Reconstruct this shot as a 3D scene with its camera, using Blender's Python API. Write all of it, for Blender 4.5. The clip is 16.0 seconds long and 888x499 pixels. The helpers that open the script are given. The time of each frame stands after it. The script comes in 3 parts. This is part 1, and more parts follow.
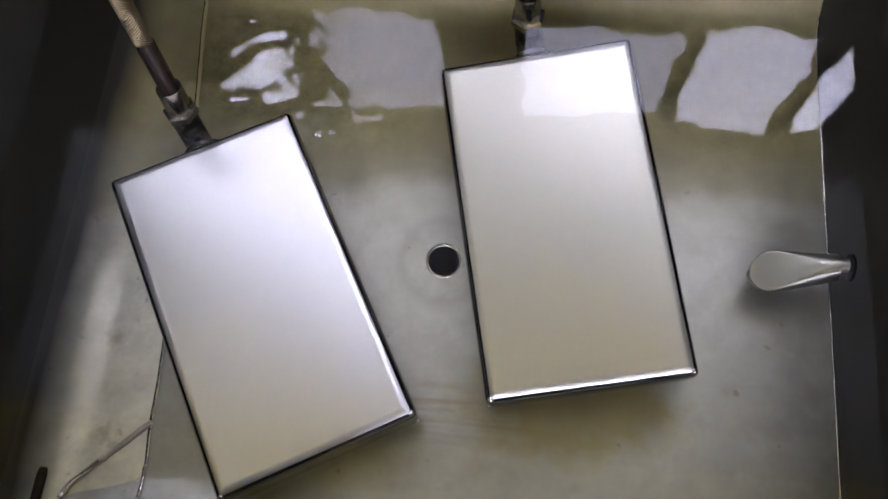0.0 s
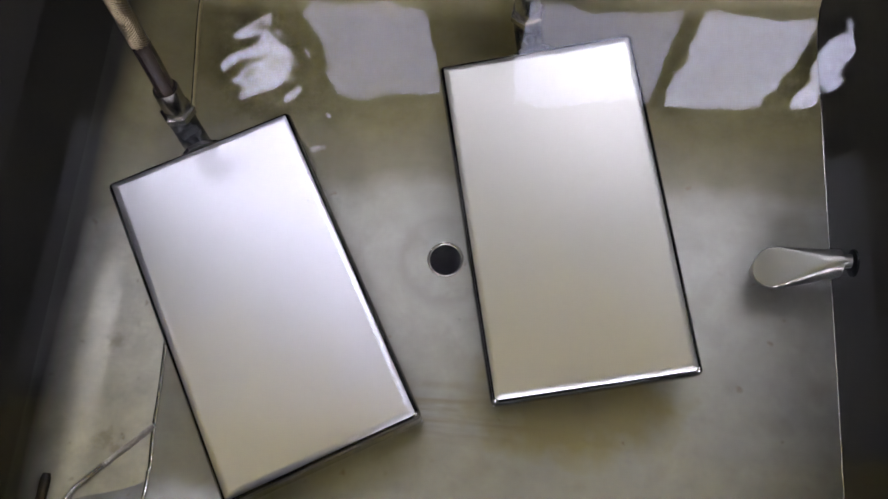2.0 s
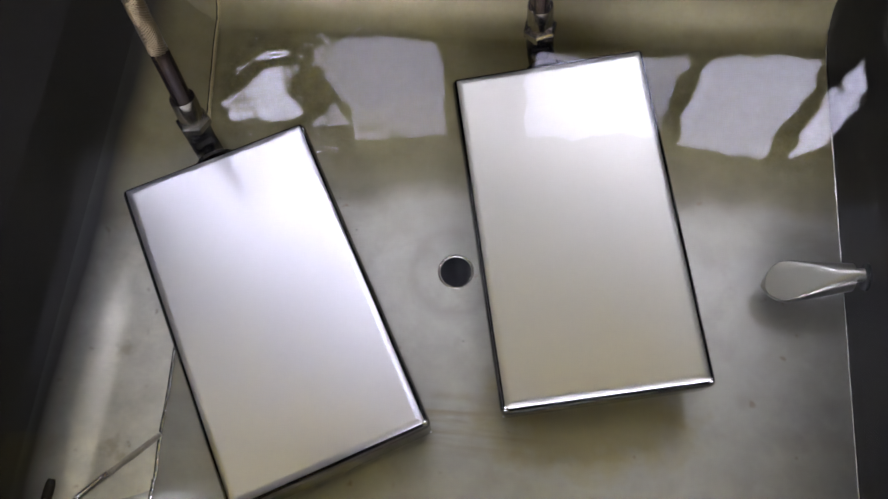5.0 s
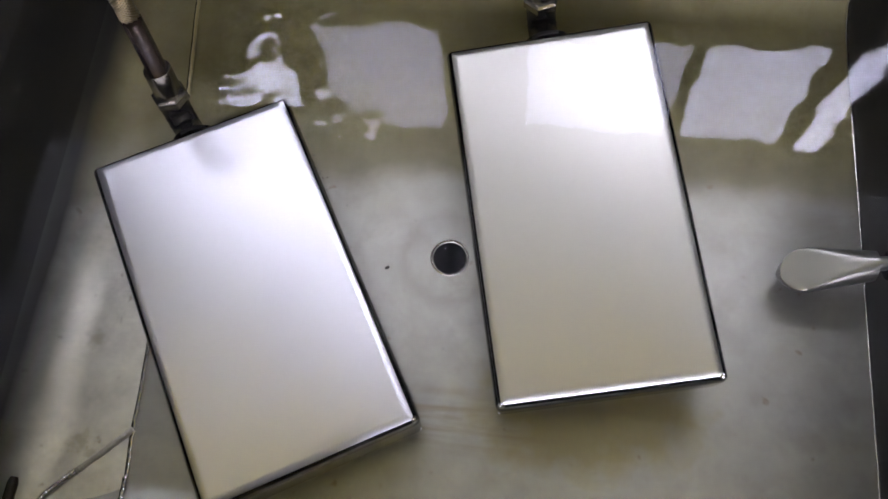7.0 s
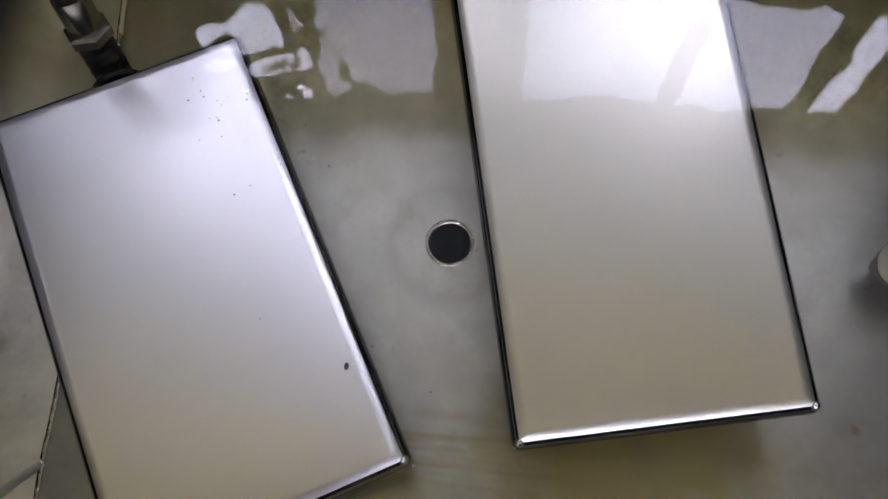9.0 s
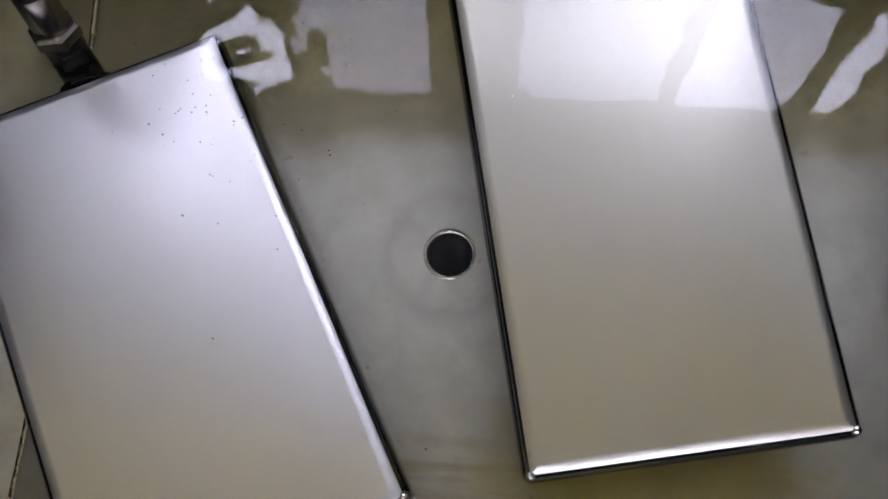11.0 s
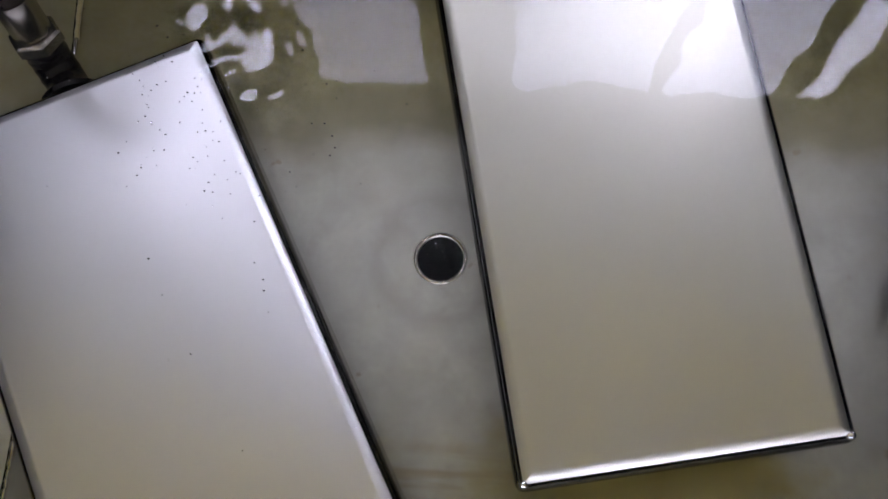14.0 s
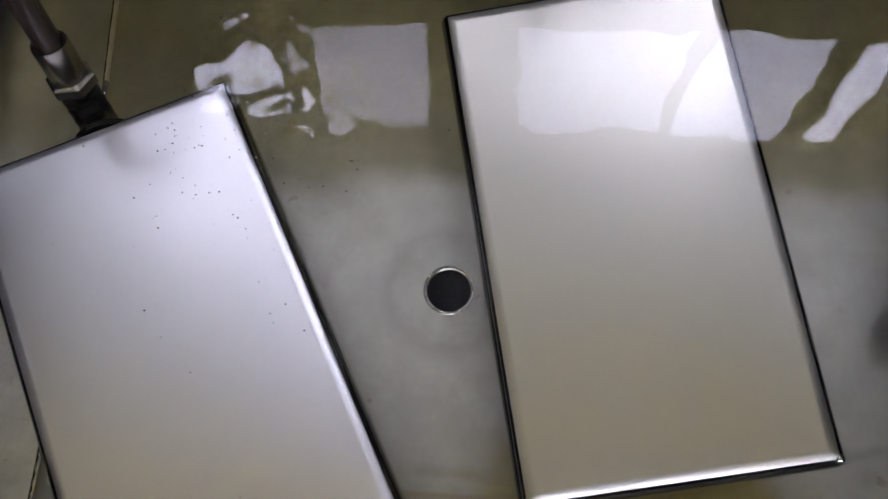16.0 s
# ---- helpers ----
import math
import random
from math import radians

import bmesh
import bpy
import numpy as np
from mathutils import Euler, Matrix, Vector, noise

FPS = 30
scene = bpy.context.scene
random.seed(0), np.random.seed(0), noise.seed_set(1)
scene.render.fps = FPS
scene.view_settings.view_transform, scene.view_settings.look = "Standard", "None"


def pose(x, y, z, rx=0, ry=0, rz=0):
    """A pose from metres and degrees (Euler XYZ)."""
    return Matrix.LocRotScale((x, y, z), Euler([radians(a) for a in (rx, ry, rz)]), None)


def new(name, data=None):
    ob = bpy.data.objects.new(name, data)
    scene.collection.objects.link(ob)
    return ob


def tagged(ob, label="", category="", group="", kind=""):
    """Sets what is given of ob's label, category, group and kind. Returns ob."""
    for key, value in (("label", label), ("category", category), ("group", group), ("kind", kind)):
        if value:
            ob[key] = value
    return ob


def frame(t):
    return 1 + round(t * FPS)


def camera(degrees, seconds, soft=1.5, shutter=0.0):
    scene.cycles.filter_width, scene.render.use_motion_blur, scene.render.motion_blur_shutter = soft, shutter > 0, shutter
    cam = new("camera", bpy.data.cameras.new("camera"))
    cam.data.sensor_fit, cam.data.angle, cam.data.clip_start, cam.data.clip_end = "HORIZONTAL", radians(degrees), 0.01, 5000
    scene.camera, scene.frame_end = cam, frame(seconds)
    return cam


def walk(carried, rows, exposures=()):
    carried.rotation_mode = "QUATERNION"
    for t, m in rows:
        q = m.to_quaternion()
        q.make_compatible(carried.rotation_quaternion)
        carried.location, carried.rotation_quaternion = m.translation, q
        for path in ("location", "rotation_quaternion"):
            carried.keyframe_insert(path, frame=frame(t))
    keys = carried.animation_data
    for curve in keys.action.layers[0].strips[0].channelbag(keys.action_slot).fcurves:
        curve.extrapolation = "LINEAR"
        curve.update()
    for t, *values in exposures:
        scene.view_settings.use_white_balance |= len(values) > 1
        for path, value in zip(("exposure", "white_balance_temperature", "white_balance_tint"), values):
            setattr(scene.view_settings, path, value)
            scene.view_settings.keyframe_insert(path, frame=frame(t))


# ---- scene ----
cam = camera(56.97, 16.0, soft=1.55)


def aim(x, y, z, yaw, pitch, roll):
    return pose(x, y, z, 90 + pitch, 0, yaw) @ pose(0, 0, 0, 0, 0, roll)


PATH = [
    (0.0, 0.0824, -0.2733, 0.8684, 16.24, -71.05, -11.33),
    (0.5, 0.0781, -0.2633, 0.8694, 15.78, -71.72, -11.51),
    (1.0, 0.0757, -0.2600, 0.8722, 15.83, -72.12, -11.46),
    (1.5, 0.0773, -0.2673, 0.8699, 16.22, -71.41, -11.33),
    (2.0, 0.0713, -0.2578, 0.8699, 15.32, -72.21, -11.12),
    (2.5, 0.0650, -0.2495, 0.8757, 14.88, -72.93, -10.85),
    (3.0, 0.0643, -0.2565, 0.8770, 14.55, -72.58, -10.47),
    (3.5, 0.0685, -0.2784, 0.8703, 14.41, -71.02, -9.87),
    (4.0, 0.0672, -0.2791, 0.8738, 14.08, -70.85, -9.68),
    (4.2, 0.0695, -0.2863, 0.8702, 14.16, -70.29, -9.61),
    (6.5, 0.0673, -0.2929, 0.8322, 15.36, -68.73, -10.35),
    (7.0, 0.0717, -0.2780, 0.8034, 15.35, -69.70, -10.11),
    (7.5, 0.0723, -0.2668, 0.7733, 15.20, -69.58, -9.35),
    (8.0, 0.0646, -0.2663, 0.7374, 14.81, -69.87, -9.15),
    (8.5, 0.0534, -0.2417, 0.6797, 15.04, -70.96, -9.23),
    (9.0, 0.0466, -0.2069, 0.6361, 14.20, -71.97, -8.75),
    (9.5, 0.0354, -0.1871, 0.6069, 13.39, -72.12, -7.98),
    (9.7, 0.0360, -0.1894, 0.6003, 13.18, -71.60, -8.00),
    (11.8, 0.0426, -0.1801, 0.5901, 14.10, -72.25, -9.59),
    (12.0, 0.0422, -0.1791, 0.5898, 13.97, -72.35, -9.45),
    (12.5, 0.0414, -0.1743, 0.5897, 13.25, -72.71, -8.96),
    (13.0, 0.0429, -0.1731, 0.5863, 13.18, -72.78, -9.04),
    (13.5, 0.0432, -0.1700, 0.5880, 12.87, -72.95, -9.07),
    (14.0, 0.0437, -0.1724, 0.5882, 13.07, -72.61, -9.22),
    (14.5, 0.0422, -0.1682, 0.5938, 12.79, -72.89, -9.27),
    (15.0, 0.0442, -0.1711, 0.5931, 12.99, -72.40, -9.23),
    (15.5, 0.0453, -0.1767, 0.5996, 12.84, -71.45, -9.05),
    (16.0, 0.0445, -0.1879, 0.6153, 13.03, -69.72, -8.82),
]

# ---- light: a bright overcast sky outside a ribbon of windows, the room's own bounce, and added overhead and south fill ----
world = bpy.data.worlds.new("world")
scene.world = world
world.use_nodes = True
sky = world.node_tree.nodes.new("ShaderNodeTexSky")
sky.sky_type = "NISHITA"
sky.sun_disc = False
sky.sun_elevation = radians(40)
sky.sun_rotation = radians(20)
world.node_tree.links.new(sky.outputs[0], world.node_tree.nodes["Background"].inputs[0])
world.node_tree.nodes["Background"].inputs[1].default_value = 0.045
SKY_GLOW = 100.0       # radiance of the sky behind the windows
WHITE = (6160, 16)    # kelvin, tint
EXPOSURE = [(0.0, -1.17), (4.2, -1.13), (7.0, -1.14), (9.5, -1.53), (16.0, -1.59)]

# ---- sizes ----
WATER = 0.19          # height of the water over the tank's floor
TX, TB, TF = 0.4165, 0.352, -0.330
TL = 0.405            # the bent side
RIM, SIDE_RIM = 0.205, 0.285   # the unseen front is lower than the sides, to let added south light in
WALL_Y = 1.80         # the wall with the windows


# ---- materials ----
def material(name):
    m = bpy.data.materials.new(name)
    m.use_nodes = True
    return m, m.node_tree.nodes, m.node_tree.links, m.node_tree.nodes["Principled BSDF"]


def texture(nodes, links, kind, scale, detail=4.0, stretch=None, space="Object"):
    tc = nodes.new("ShaderNodeTexCoord")
    tex = nodes.new("ShaderNodeTexNoise" if kind == "noise" else "ShaderNodeTexVoronoi")
    tex.inputs["Scale"].default_value = scale
    if kind == "noise":
        tex.inputs["Detail"].default_value = detail
    if stretch:
        mp = nodes.new("ShaderNodeMapping")
        mp.inputs["Scale"].default_value = stretch
        links.new(tc.outputs[space], mp.inputs[0])
        links.new(mp.outputs[0], tex.inputs["Vector"])
    else:
        links.new(tc.outputs[space], tex.inputs["Vector"])
    return tex.outputs["Fac" if kind == "noise" else "Distance"]


def ramp(nodes, links, source, stops):
    r = nodes.new("ShaderNodeValToRGB")
    while len(r.color_ramp.elements) < len(stops):
        r.color_ramp.elements.new(0.5)
    for e, (at, col) in zip(r.color_ramp.elements, stops):
        e.position = at
        e.color = (*col, 1) if len(col) == 3 else col
    links.new(source, r.inputs[0])
    return r.outputs[0]


def mixed(nodes, links, fac, a, b, kind="MIX"):
    n = nodes.new("ShaderNodeMix")
    n.data_type, n.blend_type = "RGBA", kind
    for sock, val in ((n.inputs[0], fac), (n.inputs[6], a), (n.inputs[7], b)):
        if isinstance(val, (int, float)):
            sock.default_value = val
        elif isinstance(val, tuple):
            sock.default_value = (*val, 1)
        else:
            links.new(val, sock)
    return n.outputs[2]


def arith(nodes, links, op, a, b=0.0, clamp=False):
    n = nodes.new("ShaderNodeMath")
    n.operation, n.use_clamp = op, clamp
    for sock, val in ((n.inputs[0], a), (n.inputs[1], b)):
        if isinstance(val, (int, float)):
            sock.default_value = val
        else:
            links.new(val, sock)
    return n.outputs[0]


def bumped(nodes, links, bsdf, height, strength, distance=0.001):
    b = nodes.new("ShaderNodeBump")
    b.inputs["Strength"].default_value, b.inputs["Distance"].default_value = strength, distance
    links.new(height, b.inputs["Height"])
    links.new(b.outputs[0], bsdf.inputs["Normal"])


def steel(name, col, rough, metallic=1.0, brushed=None, spots=0.12, aniso=0.0, bump=0.06, vary=0.08):
    m, nodes, links, p = material(name)
    big = texture(nodes, links, "noise", 9, 3)
    small = texture(nodes, links, "noise", 160, 3, brushed)
    base = mixed(nodes, links, big, col, tuple(c * (1 - spots) for c in col))
    base = mixed(nodes, links, arith(nodes, links, "MULTIPLY", small, spots), base, tuple(c * 0.5 for c in col))
    links.new(base, p.inputs["Base Color"])
    level = arith(nodes, links, "ADD", arith(nodes, links, "MULTIPLY", small, vary), rough - vary / 2)
    links.new(level, p.inputs["Roughness"])
    p.inputs["Metallic"].default_value = metallic
    p.inputs["Anisotropic"].default_value = aniso
    bumped(nodes, links, p, small, bump, 0.0004)
    return m


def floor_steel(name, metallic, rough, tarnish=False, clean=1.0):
    """Dull pickled steel with an olive deposit over the back half, a ring round the outlet and rusty flecks."""
    m, nodes, links, p = material(name)
    tc = nodes.new("ShaderNodeTexCoord")
    sep = nodes.new("ShaderNodeSeparateXYZ")
    links.new(tc.outputs["Object"], sep.inputs[0])
    x, y, z = sep.outputs
    n1 = texture(nodes, links, "noise", 7, 5)
    n2 = texture(nodes, links, "noise", 38, 5)
    n3 = texture(nodes, links, "noise", 190, 4)
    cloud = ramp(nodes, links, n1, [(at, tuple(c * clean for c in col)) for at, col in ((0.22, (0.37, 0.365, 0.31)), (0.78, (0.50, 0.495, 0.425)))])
    base = mixed(nodes, links, ramp(nodes, links, n2, [(0.35, (0, 0, 0)), (0.75, (0.45, 0.45, 0.45))]), cloud, (0.32, 0.313, 0.265))
    # olive deposit, its front edge wavering
    wob = arith(nodes, links, "MULTIPLY", arith(nodes, links, "SUBTRACT", n1, 0.5), 0.10)
    edge = arith(nodes, links, "ADD", y, wob)
    # the olive colour is carried further forward, darkening the bent side
    reach = arith(nodes, links, "MULTIPLY", arith(nodes, links, "MAXIMUM", arith(nodes, links, "SUBTRACT", -0.265, x), 0.0), 0.5)
    edge = arith(nodes, links, "ADD", edge, reach)
    olive = ramp(nodes, links, arith(nodes, links, "MULTIPLY", arith(nodes, links, "SUBTRACT", edge, 0.015), 6.5), [(0.0, (0, 0, 0)), (0.42, (0.25, 0.25, 0.25)), (0.58, (0.75, 0.75, 0.75)), (1.0, (0.97, 0.97, 0.97))])
    olive_col = mixed(nodes, links, n2, (0.19, 0.164, 0.044), (0.12, 0.102, 0.026))
    base = mixed(nodes, links, olive, base, olive_col)
    # a second patch of it before one box
    dx = arith(nodes, links, "MULTIPLY", arith(nodes, links, "SUBTRACT", x, 0.145), 8.0)
    dy = arith(nodes, links, "MULTIPLY", arith(nodes, links, "ADD", y, 0.148), 14.0)
    r2 = arith(nodes, links, "ADD", arith(nodes, links, "MULTIPLY", dx, dx), arith(nodes, links, "MULTIPLY", dy, dy))
    patch = ramp(nodes, links, arith(nodes, links, "ADD", r2, arith(nodes, links, "MULTIPLY", arith(nodes, links, "SUBTRACT", n2, 0.5), 1.6)), [(0.30, (0.8, 0.8, 0.8)), (1.0, (0, 0, 0))])
    base = mixed(nodes, links, patch, base, (0.30, 0.26, 0.10))
    # streaks between the boxes
    streak = texture(nodes, links, "noise", 14, 4, (0.6, 7, 1))
    near = ramp(nodes, links, arith(nodes, links, "ABSOLUTE", arith(nodes, links, "MULTIPLY", arith(nodes, links, "ADD", y, 0.165), 26.0)), [(0.0, (1, 1, 1)), (1.0, (0, 0, 0))])
    near = arith(nodes, links, "MULTIPLY", near, ramp(nodes, links, streak, [(0.45, (0, 0, 0)), (0.62, (1, 1, 1))]))
    off = arith(nodes, links, "MULTIPLY", arith(nodes, links, "SUBTRACT", x, 0.03), 8.0)
    near = arith(nodes, links, "MULTIPLY", near, ramp(nodes, links, arith(nodes, links, "ABSOLUTE", off), [(0.35, (1, 1, 1)), (1.0, (0, 0, 0))]))
    base = mixed(nodes, links, arith(nodes, links, "MULTIPLY", near, 0.85), base, (0.28, 0.235, 0.14))
    # worn ring round the outlet
    rr = arith(nodes, links, "SQRT", arith(nodes, links, "ADD", arith(nodes, links, "MULTIPLY", x, x), arith(nodes, links, "MULTIPLY", y, y)))
    ring = ramp(nodes, links, arith(nodes, links, "ADD", rr, arith(nodes, links, "MULTIPLY", arith(nodes, links, "SUBTRACT", n2, 0.5), 0.02)), [(0.018, (0, 0, 0)), (0.036, (0.20, 0.20, 0.20)), (0.047, (0.45, 0.45, 0.45)), (0.060, (0, 0, 0))])
    base = mixed(nodes, links, ring, base, (0.25, 0.24, 0.21))
    # rusty blots beside the weld
    for cx, cy, size in ((-0.343, -0.222, 0.016), (-0.330, -0.232, 0.010), (-0.352, -0.12, 0.012)):
        ex, ey = arith(nodes, links, "SUBTRACT", x, cx), arith(nodes, links, "SUBTRACT", y, cy)
        rd = arith(nodes, links, "SQRT", arith(nodes, links, "ADD", arith(nodes, links, "MULTIPLY", ex, ex), arith(nodes, links, "MULTIPLY", ey, ey)))
        rd = arith(nodes, links, "ADD", arith(nodes, links, "DIVIDE", rd, size), arith(nodes, links, "MULTIPLY", arith(nodes, links, "SUBTRACT", texture(nodes, links, "noise", 110, 4), 0.5), 2.2))
        base = mixed(nodes, links, ramp(nodes, links, rd, [(0.15, (0.45, 0.45, 0.45)), (0.95, (0, 0, 0))]), base, (0.26, 0.19, 0.07))
    # rusty and dark flecks
    fleck = ramp(nodes, links, texture(nodes, links, "noise", 62, 2), [(0.70, (0, 0, 0)), (0.76, (1, 1, 1))])
    base = mixed(nodes, links, arith(nodes, links, "MULTIPLY", fleck, 0.5), base, (0.22, 0.15, 0.08))
    grime = ramp(nodes, links, texture(nodes, links, "noise", 24, 6), [(0.54, (0, 0, 0)), (0.68, (0.16, 0.16, 0.16))])
    base = mixed(nodes, links, grime, base, (0.17, 0.15, 0.10))
    base = mixed(nodes, links, arith(nodes, links, "MULTIPLY", n3, 0.3), base, (0.22, 0.215, 0.195))
    dull = arith(nodes, links, "MULTIPLY", olive, 0.55)
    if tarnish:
        # shade up the bend towards the wall, painted by height with a wavering lower edge
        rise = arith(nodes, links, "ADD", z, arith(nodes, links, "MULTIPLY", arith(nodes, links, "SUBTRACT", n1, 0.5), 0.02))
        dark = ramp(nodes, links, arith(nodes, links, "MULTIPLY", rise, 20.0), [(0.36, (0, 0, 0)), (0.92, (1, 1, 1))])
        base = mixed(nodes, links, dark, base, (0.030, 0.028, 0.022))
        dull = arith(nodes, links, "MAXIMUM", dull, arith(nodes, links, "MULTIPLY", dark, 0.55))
    links.new(base, p.inputs["Base Color"])
    links.new(arith(nodes, links, "SUBTRACT", metallic, dull), p.inputs["Metallic"])
    level = arith(nodes, links, "ADD", arith(nodes, links, "MULTIPLY", n2, 0.2), rough)
    links.new(arith(nodes, links, "ADD", level, arith(nodes, links, "MULTIPLY", olive, 0.12)), p.inputs["Roughness"])
    bumped(nodes, links, p, arith(nodes, links, "ADD", n2, arith(nodes, links, "MULTIPLY", n3, 0.4)), 0.10, 0.001)
    return m


def plain(name, col, rough, metallic=0.0, grain=40, depth=0.25, bump=0.1):
    m, nodes, links, p = material(name)
    n1 = texture(nodes, links, "noise", grain, 5)
    n2 = texture(nodes, links, "noise", grain / 8, 3)
    base = mixed(nodes, links, arith(nodes, links, "MULTIPLY", n1, depth), col, tuple(c * 0.4 for c in col))
    base = mixed(nodes, links, arith(nodes, links, "MULTIPLY", n2, depth), base, tuple(c * 0.6 for c in col))
    links.new(base, p.inputs["Base Color"])
    p.inputs["Roughness"].default_value, p.inputs["Metallic"].default_value = rough, metallic
    bumped(nodes, links, p, n1, bump, 0.0006)
    return m


def water_material():
    """A clear surface: light goes straight through with a faint olive tint, and gloss rises with the slant."""
    m = bpy.data.materials.new("water_surface")
    m.use_nodes = True
    nodes, links = m.node_tree.nodes, m.node_tree.links
    nodes.remove(nodes["Principled BSDF"])
    clear = nodes.new("ShaderNodeBsdfTransparent")
    clear.inputs[0].default_value = (0.96, 0.955, 0.92, 1)
    gloss = nodes.new("ShaderNodeBsdfGlossy")
    gloss.inputs["Roughness"].default_value = 0.0
    face = nodes.new("ShaderNodeLayerWeight")
    face.inputs[0].default_value = 0.5
    slant = arith(nodes, links, "POWER", face.outputs["Facing"], 5.0)
    fres = arith(nodes, links, "ADD", arith(nodes, links, "MULTIPLY", slant, 0.978), 0.022)
    mix = nodes.new("ShaderNodeMixShader")
    links.new(fres, mix.inputs[0])
    links.new(clear.outputs[0], mix.inputs[1])
    links.new(gloss.outputs[0], mix.inputs[2])
    links.new(mix.outputs[0], nodes["Material Output"].inputs[0])
    return m


def glow(name, col, strength):
    m = bpy.data.materials.new(name)
    m.use_nodes = True
    nodes, links = m.node_tree.nodes, m.node_tree.links
    nodes.remove(nodes["Principled BSDF"])
    e = nodes.new("ShaderNodeEmission")
    e.inputs[0].default_value, e.inputs[1].default_value = (*col, 1), strength
    links.new(e.outputs[0], nodes["Material Output"].inputs[0])
    return m


def frosted(name, clear):
    m = bpy.data.materials.new(name)
    m.use_nodes = True
    nodes, links = m.node_tree.nodes, m.node_tree.links
    nodes.remove(nodes["Principled BSDF"])
    a = nodes.new("ShaderNodeBsdfTransparent")
    a.inputs[0].default_value = (clear, clear * 0.985, clear * 1.02, 1)
    b = nodes.new("ShaderNodeBsdfGlossy")
    b.inputs["Roughness"].default_value = 0.3
    mix = nodes.new("ShaderNodeMixShader")
    mix.inputs[0].default_value = 0.05
    links.new(a.outputs[0], mix.inputs[1])
    links.new(b.outputs[0], mix.inputs[2])
    links.new(mix.outputs[0], nodes["Material Output"].inputs[0])
    return m


def roof_sheet(name, clean, dirty):
    """Unseen translucent roof sheet added for fill: passes the sky's light, scattered and warmed."""
    m = bpy.data.materials.new(name)
    m.use_nodes = True
    nodes, links = m.node_tree.nodes, m.node_tree.links
    nodes.remove(nodes["Principled BSDF"])
    n = texture(nodes, links, "noise", 1.3, 4)
    col = mixed(nodes, links, n, clean, dirty)
    a, b = nodes.new("ShaderNodeBsdfTranslucent"), nodes.new("ShaderNodeBsdfDiffuse")
    links.new(col, a.inputs[0])
    links.new(col, b.inputs[0])
    mix = nodes.new("ShaderNodeMixShader")
    mix.inputs[0].default_value = 0.35
    links.new(a.outputs[0], mix.inputs[1])
    links.new(b.outputs[0], mix.inputs[2])
    links.new(mix.outputs[0], nodes["Material Output"].inputs[0])
    return m


M_FLOOR = floor_steel("tank_floor_steel", 0.92, 0.33)
# bends: lightened copies of the floor steel, window light put into the colour
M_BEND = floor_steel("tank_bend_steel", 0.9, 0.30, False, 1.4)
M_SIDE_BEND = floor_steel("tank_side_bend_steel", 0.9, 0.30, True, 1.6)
# walls far darker than the floor sheet: dark reflections put into the colour
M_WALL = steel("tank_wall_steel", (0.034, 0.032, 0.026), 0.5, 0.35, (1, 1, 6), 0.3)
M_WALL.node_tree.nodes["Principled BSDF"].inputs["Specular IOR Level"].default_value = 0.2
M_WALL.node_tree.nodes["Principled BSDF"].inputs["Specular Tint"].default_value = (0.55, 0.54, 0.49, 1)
M_BOX = steel("brushed_steel", (0.73, 0.725, 0.74), 0.35, 1.0, (14, 0.6, 1), 0.06, 0.0, 0.006, 0.03)
# darker copy of M_BOX: one box's dimmer, ochre light put into its colour
M_BOX_FILM = steel("brushed_steel_shaded_copy", (0.585, 0.574, 0.505), 0.34, 1.0, (14, 0.6, 1), 0.10, 0.0, 0.006, 0.03)
# box edges and sides: mirrored darkness put into a darker steel colour
M_EDGE = steel("polished_edge_darkened", (0.30, 0.295, 0.285), 0.15, 1.0, None, 0.1, 0.0, 0.01, 0.03)
M_BEAD = steel("weld_bead", (0.76, 0.745, 0.70), 0.22, 1.0, None, 0.1)
M_PALE = plain("pale_weld", (0.52, 0.49, 0.42), 0.4, 0.4, 120, 0.3)
M_OLIVE_WELD = plain("olive_weld", (0.40, 0.35, 0.17), 0.35, 0.5, 120, 0.35)
M_NOZZLE = steel("nozzle_steel", (0.33, 0.32, 0.27), 0.30, 1.0, None, 0.15)
M_FITTING = steel("fitting_steel", (0.44, 0.41, 0.355), 0.24, 1.0, (1, 1, 5), 0.1)
M_BRAID = steel("braid_wire", (0.20, 0.16, 0.085), 0.40, 1.0, None, 0.3)
M_BLACK = plain("black_fitting", (0.010, 0.009, 0.008), 0.2)
M_BLACK.node_tree.nodes["Principled BSDF"].inputs["Specular IOR Level"].default_value = 0.2
M_RUBBER = plain("dark_sleeve", (0.020, 0.014, 0.010), 0.16)
M_RUBBER.node_tree.nodes["Principled BSDF"].inputs["Specular IOR Level"].default_value = 0.25
M_VOID = plain("outlet_dark", (0.004, 0.004, 0.004), 0.6)
M_VOID.node_tree.nodes["Principled BSDF"].inputs["Specular IOR Level"].default_value = 0.05
M_SPECK = plain("dark_speck", (0.03, 0.025, 0.02), 0.7)
M_BUBBLE = steel("bubble_skin", (0.75, 0.76, 0.78), 0.15, 1.0, None, 0.05)
M_WATER = water_material()
M_BOARD = plain("ochre_ceiling_tint", (0.74, 0.62, 0.17), 0.8, 0, 9, 0.25)
M_PLASTER = plain("room_plaster", (0.075, 0.07, 0.052), 0.85, 0, 12, 0.3)
M_CEIL = roof_sheet("fill_roof_sheet", (0.14, 0.137, 0.13), (0.105, 0.103, 0.098))
M_ROOFLIGHT = frosted("rooflight_fill_glass", 0.045)
M_CONCRETE = plain("room_floor_concrete", (0.16, 0.15, 0.13), 0.8, 0, 14, 0.4)
